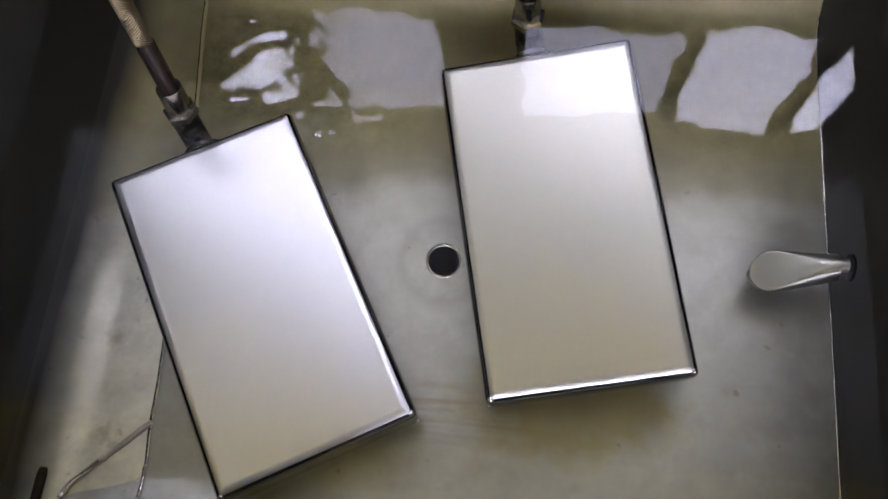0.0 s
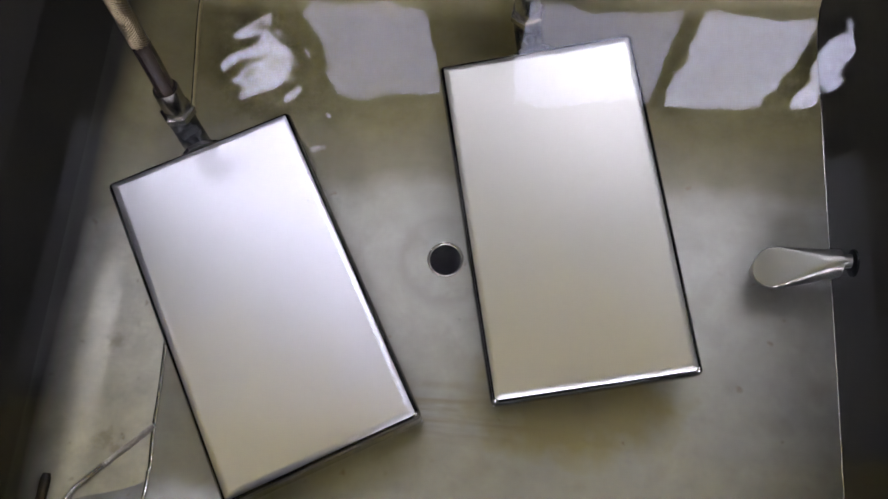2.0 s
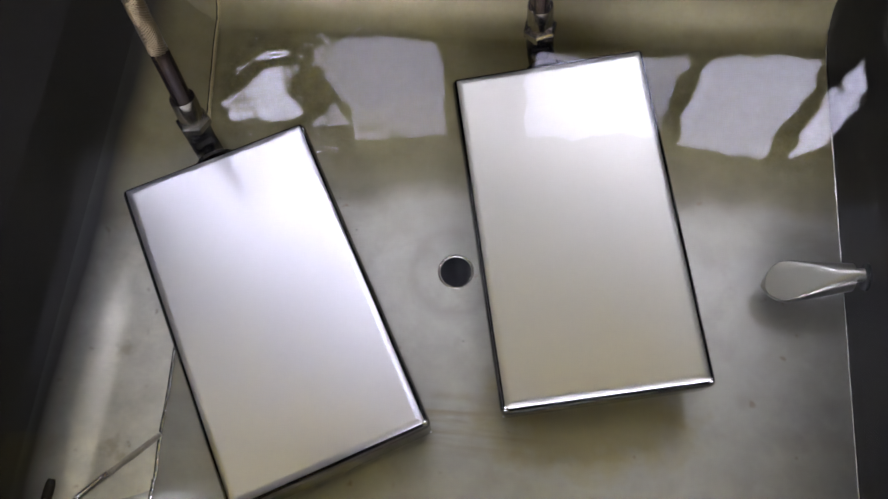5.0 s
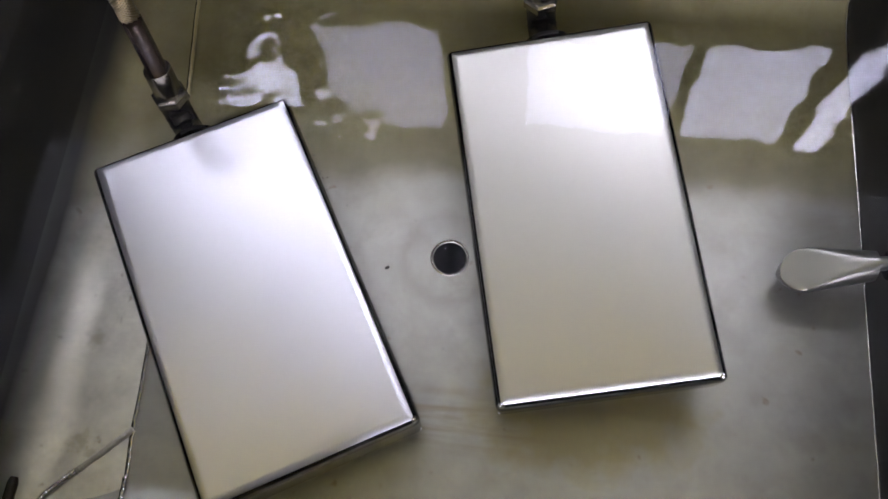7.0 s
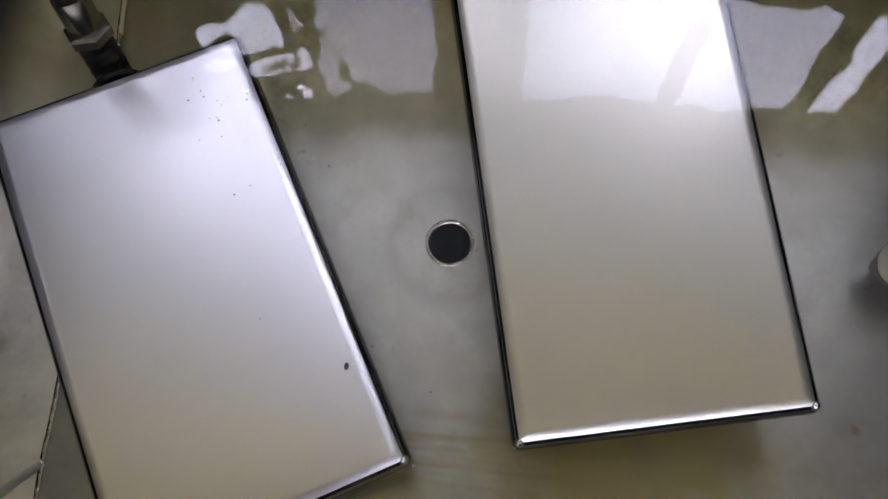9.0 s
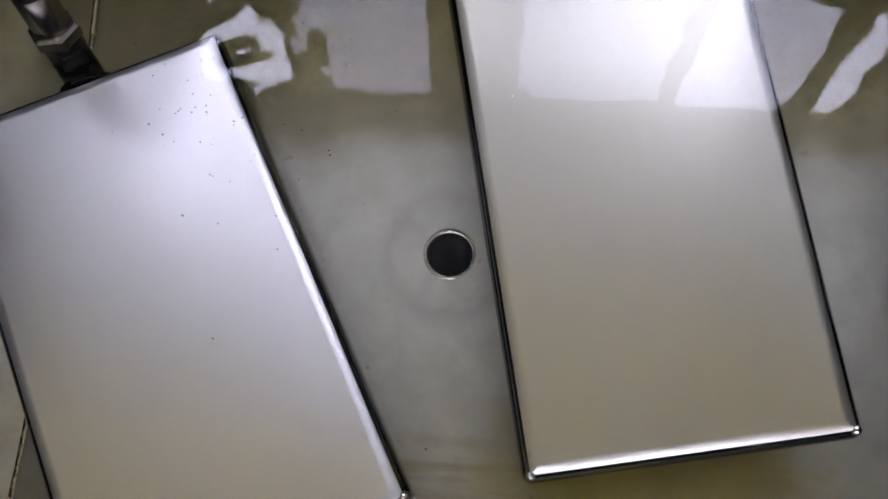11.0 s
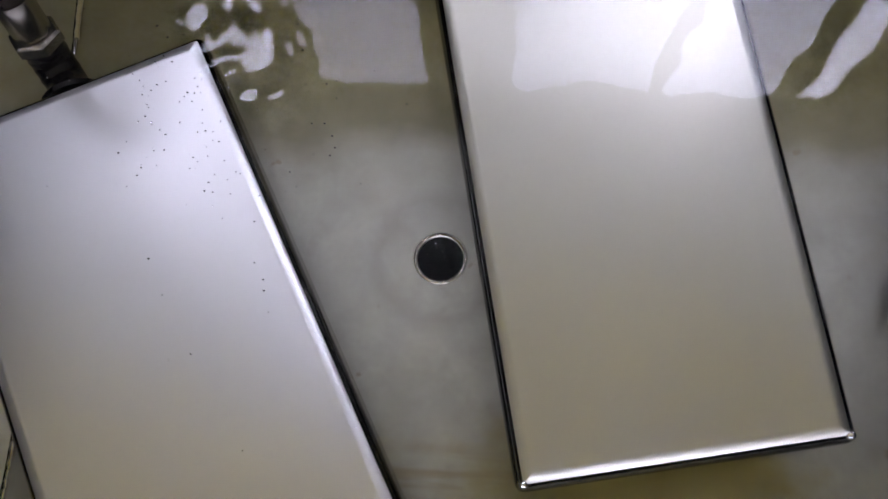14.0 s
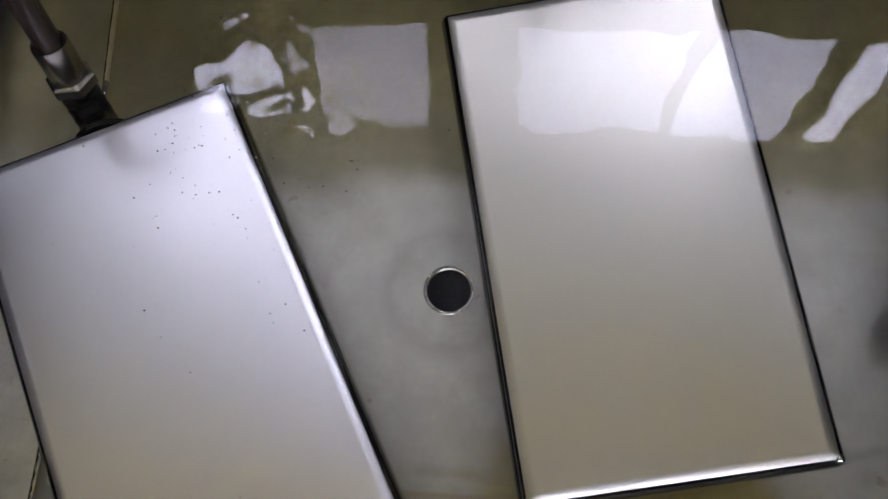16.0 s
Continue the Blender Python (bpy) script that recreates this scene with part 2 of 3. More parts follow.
M_FRAME = plain("window_frame_paint", (0.10, 0.09, 0.07), 0.5, 0, 30, 0.2)
M_CLEAR, M_FROST, M_FROST_DULL, M_GRIMY = frosted("window_glass", 0.82), frosted("frosted_glass", 0.68), frosted("dimmer_frosted_glass", 0.52), frosted("south_fill_glass", 0.58)
M_SKY = glow("sky_backdrop", (0.86, 0.885, 1.045), SKY_GLOW)


# ---- mesh helpers ----
def mesh_of(name, bm, mat, smooth=False, angle=None):
    bmesh.ops.recalc_face_normals(bm, faces=bm.faces)
    me = bpy.data.meshes.new(name)
    bm.to_mesh(me)
    bm.free()
    me.materials.append(mat)
    if smooth:
        for f in me.polygons:
            f.use_smooth = True
        if angle:
            me.set_sharp_from_angle(angle=radians(angle))
    return me


def thing(name, bm, mat, label, category, kind="", group="", smooth=False, angle=None):
    return tagged(new(name, mesh_of(name, bm, mat, smooth, angle)), label, category, group, kind)


def part(name, bm, mat, parent, label="", smooth=False, angle=None):
    ob = new(name, mesh_of(name, bm, mat, smooth, angle))
    ob.parent = parent
    if label:
        tagged(ob, label)
    return ob


def base(name, label, category, m, group="", kind=""):
    ob = tagged(new(name), label, category, group, kind)
    ob.matrix_basis = m
    return ob


def block(x0, x1, y0, y1, z0, z1, bevel=0.0, seg=2, bm=None):
    bm2 = bmesh.new()
    bmesh.ops.create_cube(bm2, size=1)
    for v in bm2.verts:
        v.co = Vector((x0 + (v.co.x + 0.5) * (x1 - x0), y0 + (v.co.y + 0.5) * (y1 - y0), z0 + (v.co.z + 0.5) * (z1 - z0)))
    if bevel:
        bmesh.ops.bevel(bm2, geom=bm2.edges[:], offset=bevel, segments=seg, profile=0.5, affect="EDGES")
    if bm is None:
        return bm2
    join(bm, bm2)
    return bm


def flat_sheet(x0, x1, y0, y1, z):
    bm = bmesh.new()
    bm.faces.new([bm.verts.new((x, y, z)) for x, y in ((x0, y0), (x1, y0), (x1, y1), (x0, y1))])
    return bm


def join(bm, other, m=None):
    if m is not None:
        bmesh.ops.transform(other, matrix=m, verts=other.verts)
    vs = {v: bm.verts.new(v.co) for v in other.verts}
    for f in other.faces:
        bm.faces.new([vs[v] for v in f.verts])
    other.free()
    return bm


def lathe(profile, sides=32, axis_m=None, closed=True):
    """Rings of (radius, height) joined round z."""
    bm = bmesh.new()
    rings = []
    for r, h in profile:
        rings.append([bm.verts.new((r * math.cos(2 * math.pi * k / sides), r * math.sin(2 * math.pi * k / sides), h)) for k in range(sides)])
    for a, b in zip(rings, rings[1:]):
        for k in range(sides):
            bm.faces.new((a[k], a[(k + 1) % sides], b[(k + 1) % sides], b[k]))
    if closed:
        bm.faces.new(rings[0][::-1])
        bm.faces.new(rings[-1])
    if axis_m is not None:
        bmesh.ops.transform(bm, matrix=axis_m, verts=bm.verts)
    return bm


def along(a, b):
    """A pose whose z runs from a towards b."""
    d = Vector(b) - Vector(a)
    return Matrix.Translation(a) @ d.to_track_quat("Z", "Y").to_matrix().to_4x4()


def spline(points, steps=10):
    """Points on a smooth line through the given ones."""
    p = [Vector(q) for q in points]
    p = [p[0] * 2 - p[1]] + p + [p[-1] * 2 - p[-2]]
    out = []
    for i in range(1, len(p) - 2):
        for s in range(steps):
            t = s / steps
            a, b, c, d = p[i - 1:i + 3]
            out.append(0.5 * ((2 * b) + (c - a) * t + (2 * a - 5 * b + 4 * c - d) * t * t + (3 * b - a - 3 * c + d) * t ** 3))
    out.append(p[-2])
    return out


def tube(line, radius, sides=12, bm=None, flat=1.0):
    """A closed tube along a line of points; radius may be a function of the part of the way along."""
    bm = bm or bmesh.new()
    rings, up = [], None
    for i, q in enumerate(line):
        d = (line[min(i + 1, len(line) - 1)] - line[max(i - 1, 0)]).normalized()
        if up is None:
            up = Vector((1, 0, 0)) if abs(d.x) < 0.8 else Vector((0, 1, 0))
        up = (up - d * up.dot(d)).normalized()
        side = d.cross(up)
        r = radius(i / (len(line) - 1)) if callable(radius) else radius
        rings.append([bm.verts.new(q + (up * math.cos(2 * math.pi * k / sides) + side * flat * math.sin(2 * math.pi * k / sides)) * r) for k in range(sides)])
    for a, b in zip(rings, rings[1:]):
        for k in range(sides):
            bm.faces.new((a[k], a[(k + 1) % sides], b[(k + 1) % sides], b[k]))
    bm.faces.new(rings[0][::-1])
    bm.faces.new(rings[-1])
    return bm


# ---- the room round the tank, unseen except in reflections ----
RX, RY0, ZF, ZC = 4.0, -3.6, -0.62, 3.95
ROOF_Y = 0.10        # added boards end and added roof sheet begins here
ROOFLIGHT_Y = -1.0  # added rooflight from the far wall to here


def windows(y, z0, z1, gaps, name, first, clear, dull, dusty):
    """A thin wall with a ribbon of high windows in dark frames."""
    th = 0.02
    bm = block(-RX, RX, y, y + th, ZF, z0)
    block(-RX, RX, y, y + th, z1, ZC, bm=bm)
    xs = [-RX] + [v for gap in gaps for v in gap] + [RX]
    for a, b in zip(xs[::2], xs[1::2]):
        block(a, b, y, y + th, z0, z1, bm=bm)
    thing(name, bm, M_PLASTER, "dim ochre plastered wall with a ribbon of high windows", "wall", "structure")
    for i, (a, b) in enumerate(gaps):
        w = base("window_%d" % (i + first), "high workshop window with " + ("clear" if i in clear else "frosted") + " pane in dark frame", "window", pose((a + b) / 2, y + 0.01, z0), kind="structure")
        h = (b - a) / 2 - 0.001
        for u0, u1, v0, v1 in ((-h, -h + 0.012, 0.001, z1 - z0 - 0.001), (h - 0.012, h, 0.001, z1 - z0 - 0.001), (-h + 0.012, h - 0.012, 0.001, 0.013), (-h + 0.012, h - 0.012, z1 - z0 - 0.013, z1 - z0 - 0.001)):
            part("window_frame", block(u0, u1, -0.008, 0.008, v0, v1), M_FRAME, w)
        part("pane", block(-h + 0.012, h - 0.012, -0.003, 0.003, 0.013, z1 - z0 - 0.013), M_CLEAR if i in clear else dusty if i in dull else M_FROST, w)


def room():
    th = 0.15
    thing("floor", block(-RX, RX, RY0, WALL_Y, ZF - th, ZF), M_CONCRETE, "dull grey concrete workshop floor", "floor", "structure")
    # unseen sheet roof, added so the box tops have something bright above
    thing("ceiling", flat_sheet(-RX, RX, ROOF_Y, WALL_Y + 0.02, ZC), M_CEIL, "unseen translucent sheet roof added for weak overhead light", "ceiling", "structure")
    # unseen ochre boards, added to yellow and dim what the boxes mirror
    thing("unseen_ochre_ceiling", block(-RX, RX, ROOFLIGHT_Y, ROOF_Y, ZC - 0.01, ZC + 0.05), M_BOARD, "unseen ochre ceiling added to tint the box reflections", "ceiling", "structure")
    for a, b in ((-RX, -2.1), (2.1, RX)):
        thing("unseen_ochre_ceiling", block(a, b, RY0 - 0.02, ROOFLIGHT_Y, ZC - 0.01, ZC + 0.05), M_BOARD, "unseen ochre ceiling beside the rooflight, added to tint the box reflections", "ceiling", "structure")
    # unseen rooflight, added to put bright bands on the box fronts
    thing("rooflight", block(-2.1, 2.1, RY0 - 0.02, ROOFLIGHT_Y, ZC, ZC + 0.006), M_ROOFLIGHT, "unseen rooflight added to brighten the front edges of the boxes", "rooflight", "structure")
    thing("wall_west", block(-RX - th, -RX, RY0, WALL_Y + 0.02, ZF, ZC), M_PLASTER, "dim ochre plastered workshop wall", "wall", "structure")
    thing("wall_east", block(RX, RX + th, RY0, WALL_Y + 0.02, ZF, ZC), M_PLASTER, "dim ochre plastered workshop wall", "wall", "structure")
    windows(WALL_Y, 2.58, 3.46, [(-1.56, -1.09), (-0.91, -0.35), (0.03, 0.77), (0.82, 1.33), (1.41, 1.58)], "wall_north", 1, (0, 4), (1, 2), M_FROST_DULL)
    # south windows and their sky are unseen, added to light boards and box fronts
    windows(RY0 - 0.02, 1.0, 3.8, [(-2.6, -1.8), (-1.7, -0.9), (-0.8, 0.0), (0.1, 0.9), (1.0, 1.8), (1.9, 2.7)], "unseen_wall_south", 6, (), (0, 1, 2, 3, 4, 5), M_GRIMY)
    thing("fill_backdrop_south", block(-4.0, 4.0, RY0 - 0.46, RY0 - 0.44, 0.2, 5.6), M_SKY, "bright white overcast sky outside the windows", "sky", "structure")
    thing("fill_backdrop_above", block(-2.3, 2.3, RY0 - 0.1, ROOFLIGHT_Y + 0.2, ZC + 0.5, ZC + 0.52), M_SKY, "bright white panel added to light the unseen rooflight", "sky", "structure")
    # the next building's gable, whose slope cuts across one window
    bm = bmesh.new()
    ring = [[bm.verts.new((x, y, z)) for x, z in ((-1.95, 1.7), (-0.98, 1.7), (-0.98, 2.60), (-1.50, 3.30), (-1.95, 3.46))] for y in (WALL_Y + 0.10, WALL_Y + 0.16)]
    bm.faces.new(ring[0])
    bm.faces.new(ring[1][::-1])
    for k in range(5):
        bm.faces.new((ring[0][k], ring[1][k], ring[1][(k + 1) % 5], ring[0][(k + 1) % 5]))
    thing("neighbour_gable", bm, M_PLASTER, "dark sloping gable of the next building outside the window", "building", "structure")
    thing("backdrop", block(-5.0, 4.0, WALL_Y + 0.42, WALL_Y + 0.44, 1.6, 5.6), M_SKY, "bright white overcast sky outside the windows", "sky", "structure")



# ---- the tank ----
RB, RF, RS = 0.05, 0.08, 0.06    # bends between floor and back, front and one side
FOLD, SLOPE = -0.292, radians(6)   # a gently rising panel begins at the seam
BEND_X = -TL + RS * (1 - math.sin(SLOPE))


def side_z(x):
    """Height of the bent side sheet over the floor."""
    foot = (FOLD - BEND_X) * math.tan(SLOPE)
    if x > BEND_X:
        return max(FOLD - x, 0.0) * math.tan(SLOPE)
    a = math.asin(min(math.sin(SLOPE) + (BEND_X - x) / RS, 1.0))
    return foot + RS * (math.cos(SLOPE) - math.cos(a))


def sheet_z(x, y):
    """Height of the bent sheet, with the bends at the front and back."""
    z = side_z(x)
    for d, r in ((TF + RF - y, RF), (y - TB + RB, RB)):
        if d > 0:
            z = max(z, r - math.sqrt(max(r * r - d * d, 0.0)) + 0.003)
    return z



def tank():
    t = base("washing_tank", "dull stainless steel washing tank filled with water, olive deposit on its floor", "tank", Matrix(), kind="structure")
    # floor: a flat sheet with a round outlet cut in it, bent up at the back and at one side
    bm = bmesh.new()
    hole = 0.0172
    n = 96
    # a ring of faces from the outlet's edge to a square, and a grid round that square
    s = 0.06
    outer = []
    per = n // 4
    for k in range(n):
        q, f = divmod(k, per)
        f = f / per * 2 - 1
        outer.append(((s, s * f), (-s * f, s), (-s, -s * f), (s * f, -s))[q])
    rings = []
    for j, w in enumerate((0.0, 0.04, 0.3, 0.6, 1.0)):
        ring = []
        for k in range(n):
            ox, oy = outer[k]
            a = math.atan2(oy, ox)
            ix, iy = hole * math.cos(a), hole * math.sin(a)
            z = -0.0012 if j == 0 else 0.0
            ring.append(bm.verts.new((ix + (ox - ix) * w, iy + (oy - iy) * w, z)))
        rings.append(ring)
    for a, b in zip(rings, rings[1:]):
        for k in range(n):
            bm.faces.new((a[k], a[(k + 1) % n], b[(k + 1) % n], b[k]))
    for ax, bx, ay, by in ((-TL, -s, TF, TB), (s, TX, TF, TB), (-s, s, TF, -s), (-s, s, s, TB)):
        vs = [bm.verts.new((ax, ay, 0)), bm.verts.new((bx, ay, 0)), bm.verts.new((bx, by, 0)), bm.verts.new((ax, by, 0))]
        bm.faces.new(vs)
    part("tank_floor", bm, M_FLOOR, t, "grey steel floor with olive deposit and weld seams")
    # walls, double skinned, with a rolled rim
    w = 0.03
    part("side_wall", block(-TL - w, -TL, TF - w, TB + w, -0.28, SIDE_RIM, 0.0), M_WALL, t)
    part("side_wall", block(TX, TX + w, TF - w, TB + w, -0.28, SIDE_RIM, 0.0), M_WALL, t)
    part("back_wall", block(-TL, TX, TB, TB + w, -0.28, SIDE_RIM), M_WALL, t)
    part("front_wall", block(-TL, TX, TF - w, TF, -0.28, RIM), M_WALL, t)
    # bends
    def fillet(length, name, m, RB, mat):
        b = bmesh.new()
        prof = [(RB - RB * math.sin(a), RB - RB * math.cos(a)) for a in [math.pi / 2 * k / 24 for k in range(25)]]
        va = [b.verts.new((p, 0.0, q)) for p, q in prof]
        vb = [b.verts.new((p, length, q)) for p, q in prof]
        for k in range(24):
            b.faces.new((va[k], va[k + 1], vb[k + 1], vb[k]))
        ca, cb = b.verts.new((0, 0, 0)), b.verts.new((0, length, 0))
        b.faces.new((va[0], ca, cb, vb[0]))
        b.faces.new((va[24], vb[24], cb, ca))
        bmesh.ops.transform(b, matrix=m, verts=b.verts)
        return part(name, b, mat, t, "rounded bend of the floor sheet", True, 50)
    b = bmesh.new()
    xs = [BEND_X - RS * (math.sin(SLOPE + (radians(88) - SLOPE) * k / 24) - math.sin(SLOPE)) for k in range(25)]
    rows = []
    for y in (TF, TB):
        fold = FOLD - 0.065 * (y + 0.245)
        rows.append([b.verts.new((fold, y, 0.0003))] + [b.verts.new((x, y, side_z(x))) for x in xs] + [b.verts.new((-TL - 0.002, y, -0.002)), b.verts.new((fold, y, -0.002))])
    n = len(rows[0])
    for k in range(n):
        b.faces.new((rows[0][k], rows[0][(k + 1) % n], rows[1][(k + 1) % n], rows[1][k]))
    bmesh.ops.recalc_face_normals(b, faces=b.faces)
    part("side_bend", b, M_SIDE_BEND, t, "rounded bend of the floor sheet, shade towards the wall painted in", True, 50)
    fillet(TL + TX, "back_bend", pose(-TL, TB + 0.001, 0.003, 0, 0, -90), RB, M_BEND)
    fillet(TL + TX, "front_bend", pose(TX, TF - 0.001, 0.0003, 0, 0, 90), RF, M_FLOOR)
    # outlet: a short pipe going down
    b = lathe([(hole + 0.004, -0.0015), (hole, -0.0015), (hole - 0.0004, -0.012), (hole - 0.001, -0.25), (0.0005, -0.252)], 48, None, False)
    part("outlet_pipe", b, M_VOID, t, "dark round outlet in the floor", True, 40)
    b = lathe([(hole + 0.0005, 0.0002), (hole + 0.0012, 0.0007), (hole + 0.0022, 0.0007), (hole + 0.003, 0.0001)], 48, None, False)
    part("outlet_rim", b, M_FITTING, t, "thin pale rim of the outlet", True)
    # body below: base skirt on the floor
    part("stand", block(-TL - w, TX + w, TF - w, TB + w, ZF, -0.28), M_WALL, t)
    return t


def bead(line, radius, name, parent, lump=0.35, flat=0.6, mat=None):
    """A weld: a low ridge with small ripples."""
    rng = random.Random(len(line) + int(radius * 1e5))
    pts = []
    for i, q in enumerate(line):
        pts.append(q + Vector((rng.uniform(-1, 1), rng.uniform(-1, 1), 0)) * radius * lump)
    jit = [1 + rng.uniform(-lump, lump) for _ in pts]
    bm = tube(pts, lambda f: radius * jit[min(int(f * (len(pts) - 1) + 0.5), len(pts) - 1)], 8)
    for v in bm.verts:
        if flat:
            v.co.z = max(v.co.z * flat, -0.0005)
    return part(name, bm, mat or M_BEAD, parent, "dark narrow seam" if name == "seam_gap" else "pale ragged weld bead", True)


def welds(t):
    def on_sheet(points, lift):
        return [Vector((q.x, q.y, sheet_z(q.x, q.y) + lift)) for q in spline([(x, y, 0) for x, y in points], 24)]
    lin = on_sheet(((-0.318, 0.172), (-0.298, -0.128), (-0.295, -0.205), (-0.291, -0.250), (-0.288, -0.290)), 0.0004)
    bead(lin, 0.0016, "weld_bead", t, 0.35, None)
    bead([q + Vector((-0.0019, 0, 0)) for q in lin], 0.0010, "seam_gap", t, 0.1, None, M_BLACK)
    # the same seam further back is wider and filled over
    lin = on_sheet(((-0.334, TB - 0.012), (-0.331, 0.290), (-0.326, 0.243), (-0.318, 0.172)), 0.0004)
    bead(lin, 0.0021, "weld_bead", t, 0.15, None, M_OLIVE_WELD)
    bead([q + Vector((-0.0024, 0, 0)) for q in lin], 0.0010, "seam_gap", t, 0.1, None, M_BLACK)
    # branch towards the corner
    lin = on_sheet(((-0.295, -0.205), (-0.315, -0.225), (-0.335, -0.245), (-0.352, -0.262), (-0.364, -0.276), (-0.370, -0.290)), 0.0002)
    bead(lin, 0.0034, "weld_bead", t, 0.10, None, M_PALE)
    lin = on_sheet(((-0.340, -0.2495), (-0.352, -0.262), (-0.364, -0.276), (-0.370, -0.290)), 0.0012)
    bead(lin, 0.0036, "weld_bead", t, 0.07, None)
    # foot of the upright side
    lin = [Vector((TX - 0.001, y, sheet_z(0.3, y) + 0.0006)) for y in [TF + 0.02 + (TB - TF - 0.04) * k / 90 for k in range(91)]]
    bead(lin, 0.0013, "weld_bead", t, 0.16, None)


# ---- the boxes ----
BW, BL = 0.2047, 0.3570
SHOULDER, SHOULDER_TILT, TURN_IN, CROWN = 0.0062, radians(20), 0.0066, 0.005


def steel_box(name, label, cx, cy, turn, corners, BH, shift, mat):
    """A welded flat steel box with rolled edges. corners: heights of its top at back left, back right, front right and front left."""
    tl, tr, br, bl = corners
    mid = sum(corners) / 4 + 0.004
    pitch = math.atan2((tl + tr - bl - br) / 2, BL)
    roll = math.atan2((tr + br - tl - bl) / 2, BW)
    m = Matrix.Translation((cx, cy, mid)) @ Matrix.Rotation(turn, 4, "Z") @ Matrix.Rotation(pitch, 4, "X") @ Matrix.Rotation(-roll, 4, "Y") @ Matrix.Translation(shift)
    ob = base(name, label, "transducer box", m, "flat steel boxes in the tank")
    # the top sheet falls away gently over a shoulder, then turns down round a tight edge
    profile, inset, z = [], SHOULDER + TURN_IN, 0.0
    for k in range(9):
        a = SHOULDER_TILT * (k / 8) ** 0.6
        profile.append((inset, z))
        inset, z = inset - SHOULDER / 9, z - SHOULDER / 9 * math.tan(a)
    r = inset / (1 - math.sin(SHOULDER_TILT))
    for k in range(9):
        a = SHOULDER_TILT + (math.pi / 2 - SHOULDER_TILT) * k / 8
        profile.append((r * (1 - math.sin(a)), z - r * (math.cos(SHOULDER_TILT) - math.cos(a))))
    profile.append((0.0, -BH))
    bm = bmesh.new()
    rings = []
    for d, h in profile:
        rc = max(0.0065 - d, 0.0003)
        ring = []
        for q, (u, v) in enumerate(((1, 1), (-1, 1), (-1, -1), (1, -1))):
            for k in range(7):
                a = math.pi / 2 * (q + k / 6)
                ring.append(bm.verts.new((u * (BW / 2 - d - rc) + rc * math.cos(a), v * (BL / 2 - d - rc) + rc * math.sin(a), h)))
        rings.append(ring)
    n = len(rings[0])
    bm.faces.new(rings[-1][::-1])
    # slightly crowned top sheet inside the shoulder
    hx, hy = BW / 2 - profile[0][0], BL / 2 - profile[0][0]
    grid = [[bm.verts.new((hx * i / 12, hy * k / 20, CROWN * (1 - (i / 12) ** 2) * (1 - (k / 20) ** 2))) for i in range(-12, 13)] for k in range(-20, 21)]
    for p, q in zip(grid, grid[1:]):
        for e in range(24):
            bm.faces.new((p[e], p[e + 1], q[e + 1], q[e]))
    for k, (p, q) in enumerate(zip(rings, rings[1:])):
        for e in range(n):
            f = bm.faces.new((p[e], q[e], q[(e + 1) % n], p[(e + 1) % n]))
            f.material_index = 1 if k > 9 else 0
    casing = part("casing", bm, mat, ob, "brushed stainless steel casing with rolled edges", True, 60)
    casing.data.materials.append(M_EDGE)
    # flange lip of the lid at the lower edge of the casing
    part("base_plate", block(-BW / 2 + 0.001, BW / 2 - 0.001, -BL / 2 + 0.001, BL / 2 - 0.001, -BH - 0.003, -BH + 0.0005, 0.0008), M_BOX, ob)
    # feet down to the tank floor
    inv = m.inverted()
    for u in (-1, 1):
        for v in (-1, 1):
            p = Vector((u * (BW / 2 - 0.02), v * (BL / 2 - 0.02), -BH - 0.003))
            low = (m @ p).z
            part("foot", lathe([(0.006, -low), (0.007, -low + 0.001), (0.006, 0.0005)], 12, Matrix.Translation(p)), M_BLACK, ob)
    # seam at the corners where the sheet was welded and ground
    for u, v in ((-1, -1), (1, -1)):
        part("corner_weld", lathe([(0.0030, -0.0030), (0.0034, -0.0012), (0.0030, 0.0004), (0.0018, 0.0014), (0.0003, 0.0018)], 14, Matrix.Translation((u * (BW / 2 - 0.0052), v * (BL / 2 - 0.0052), -0.0024))), M_BEAD, ob, "", True)
    return ob, m


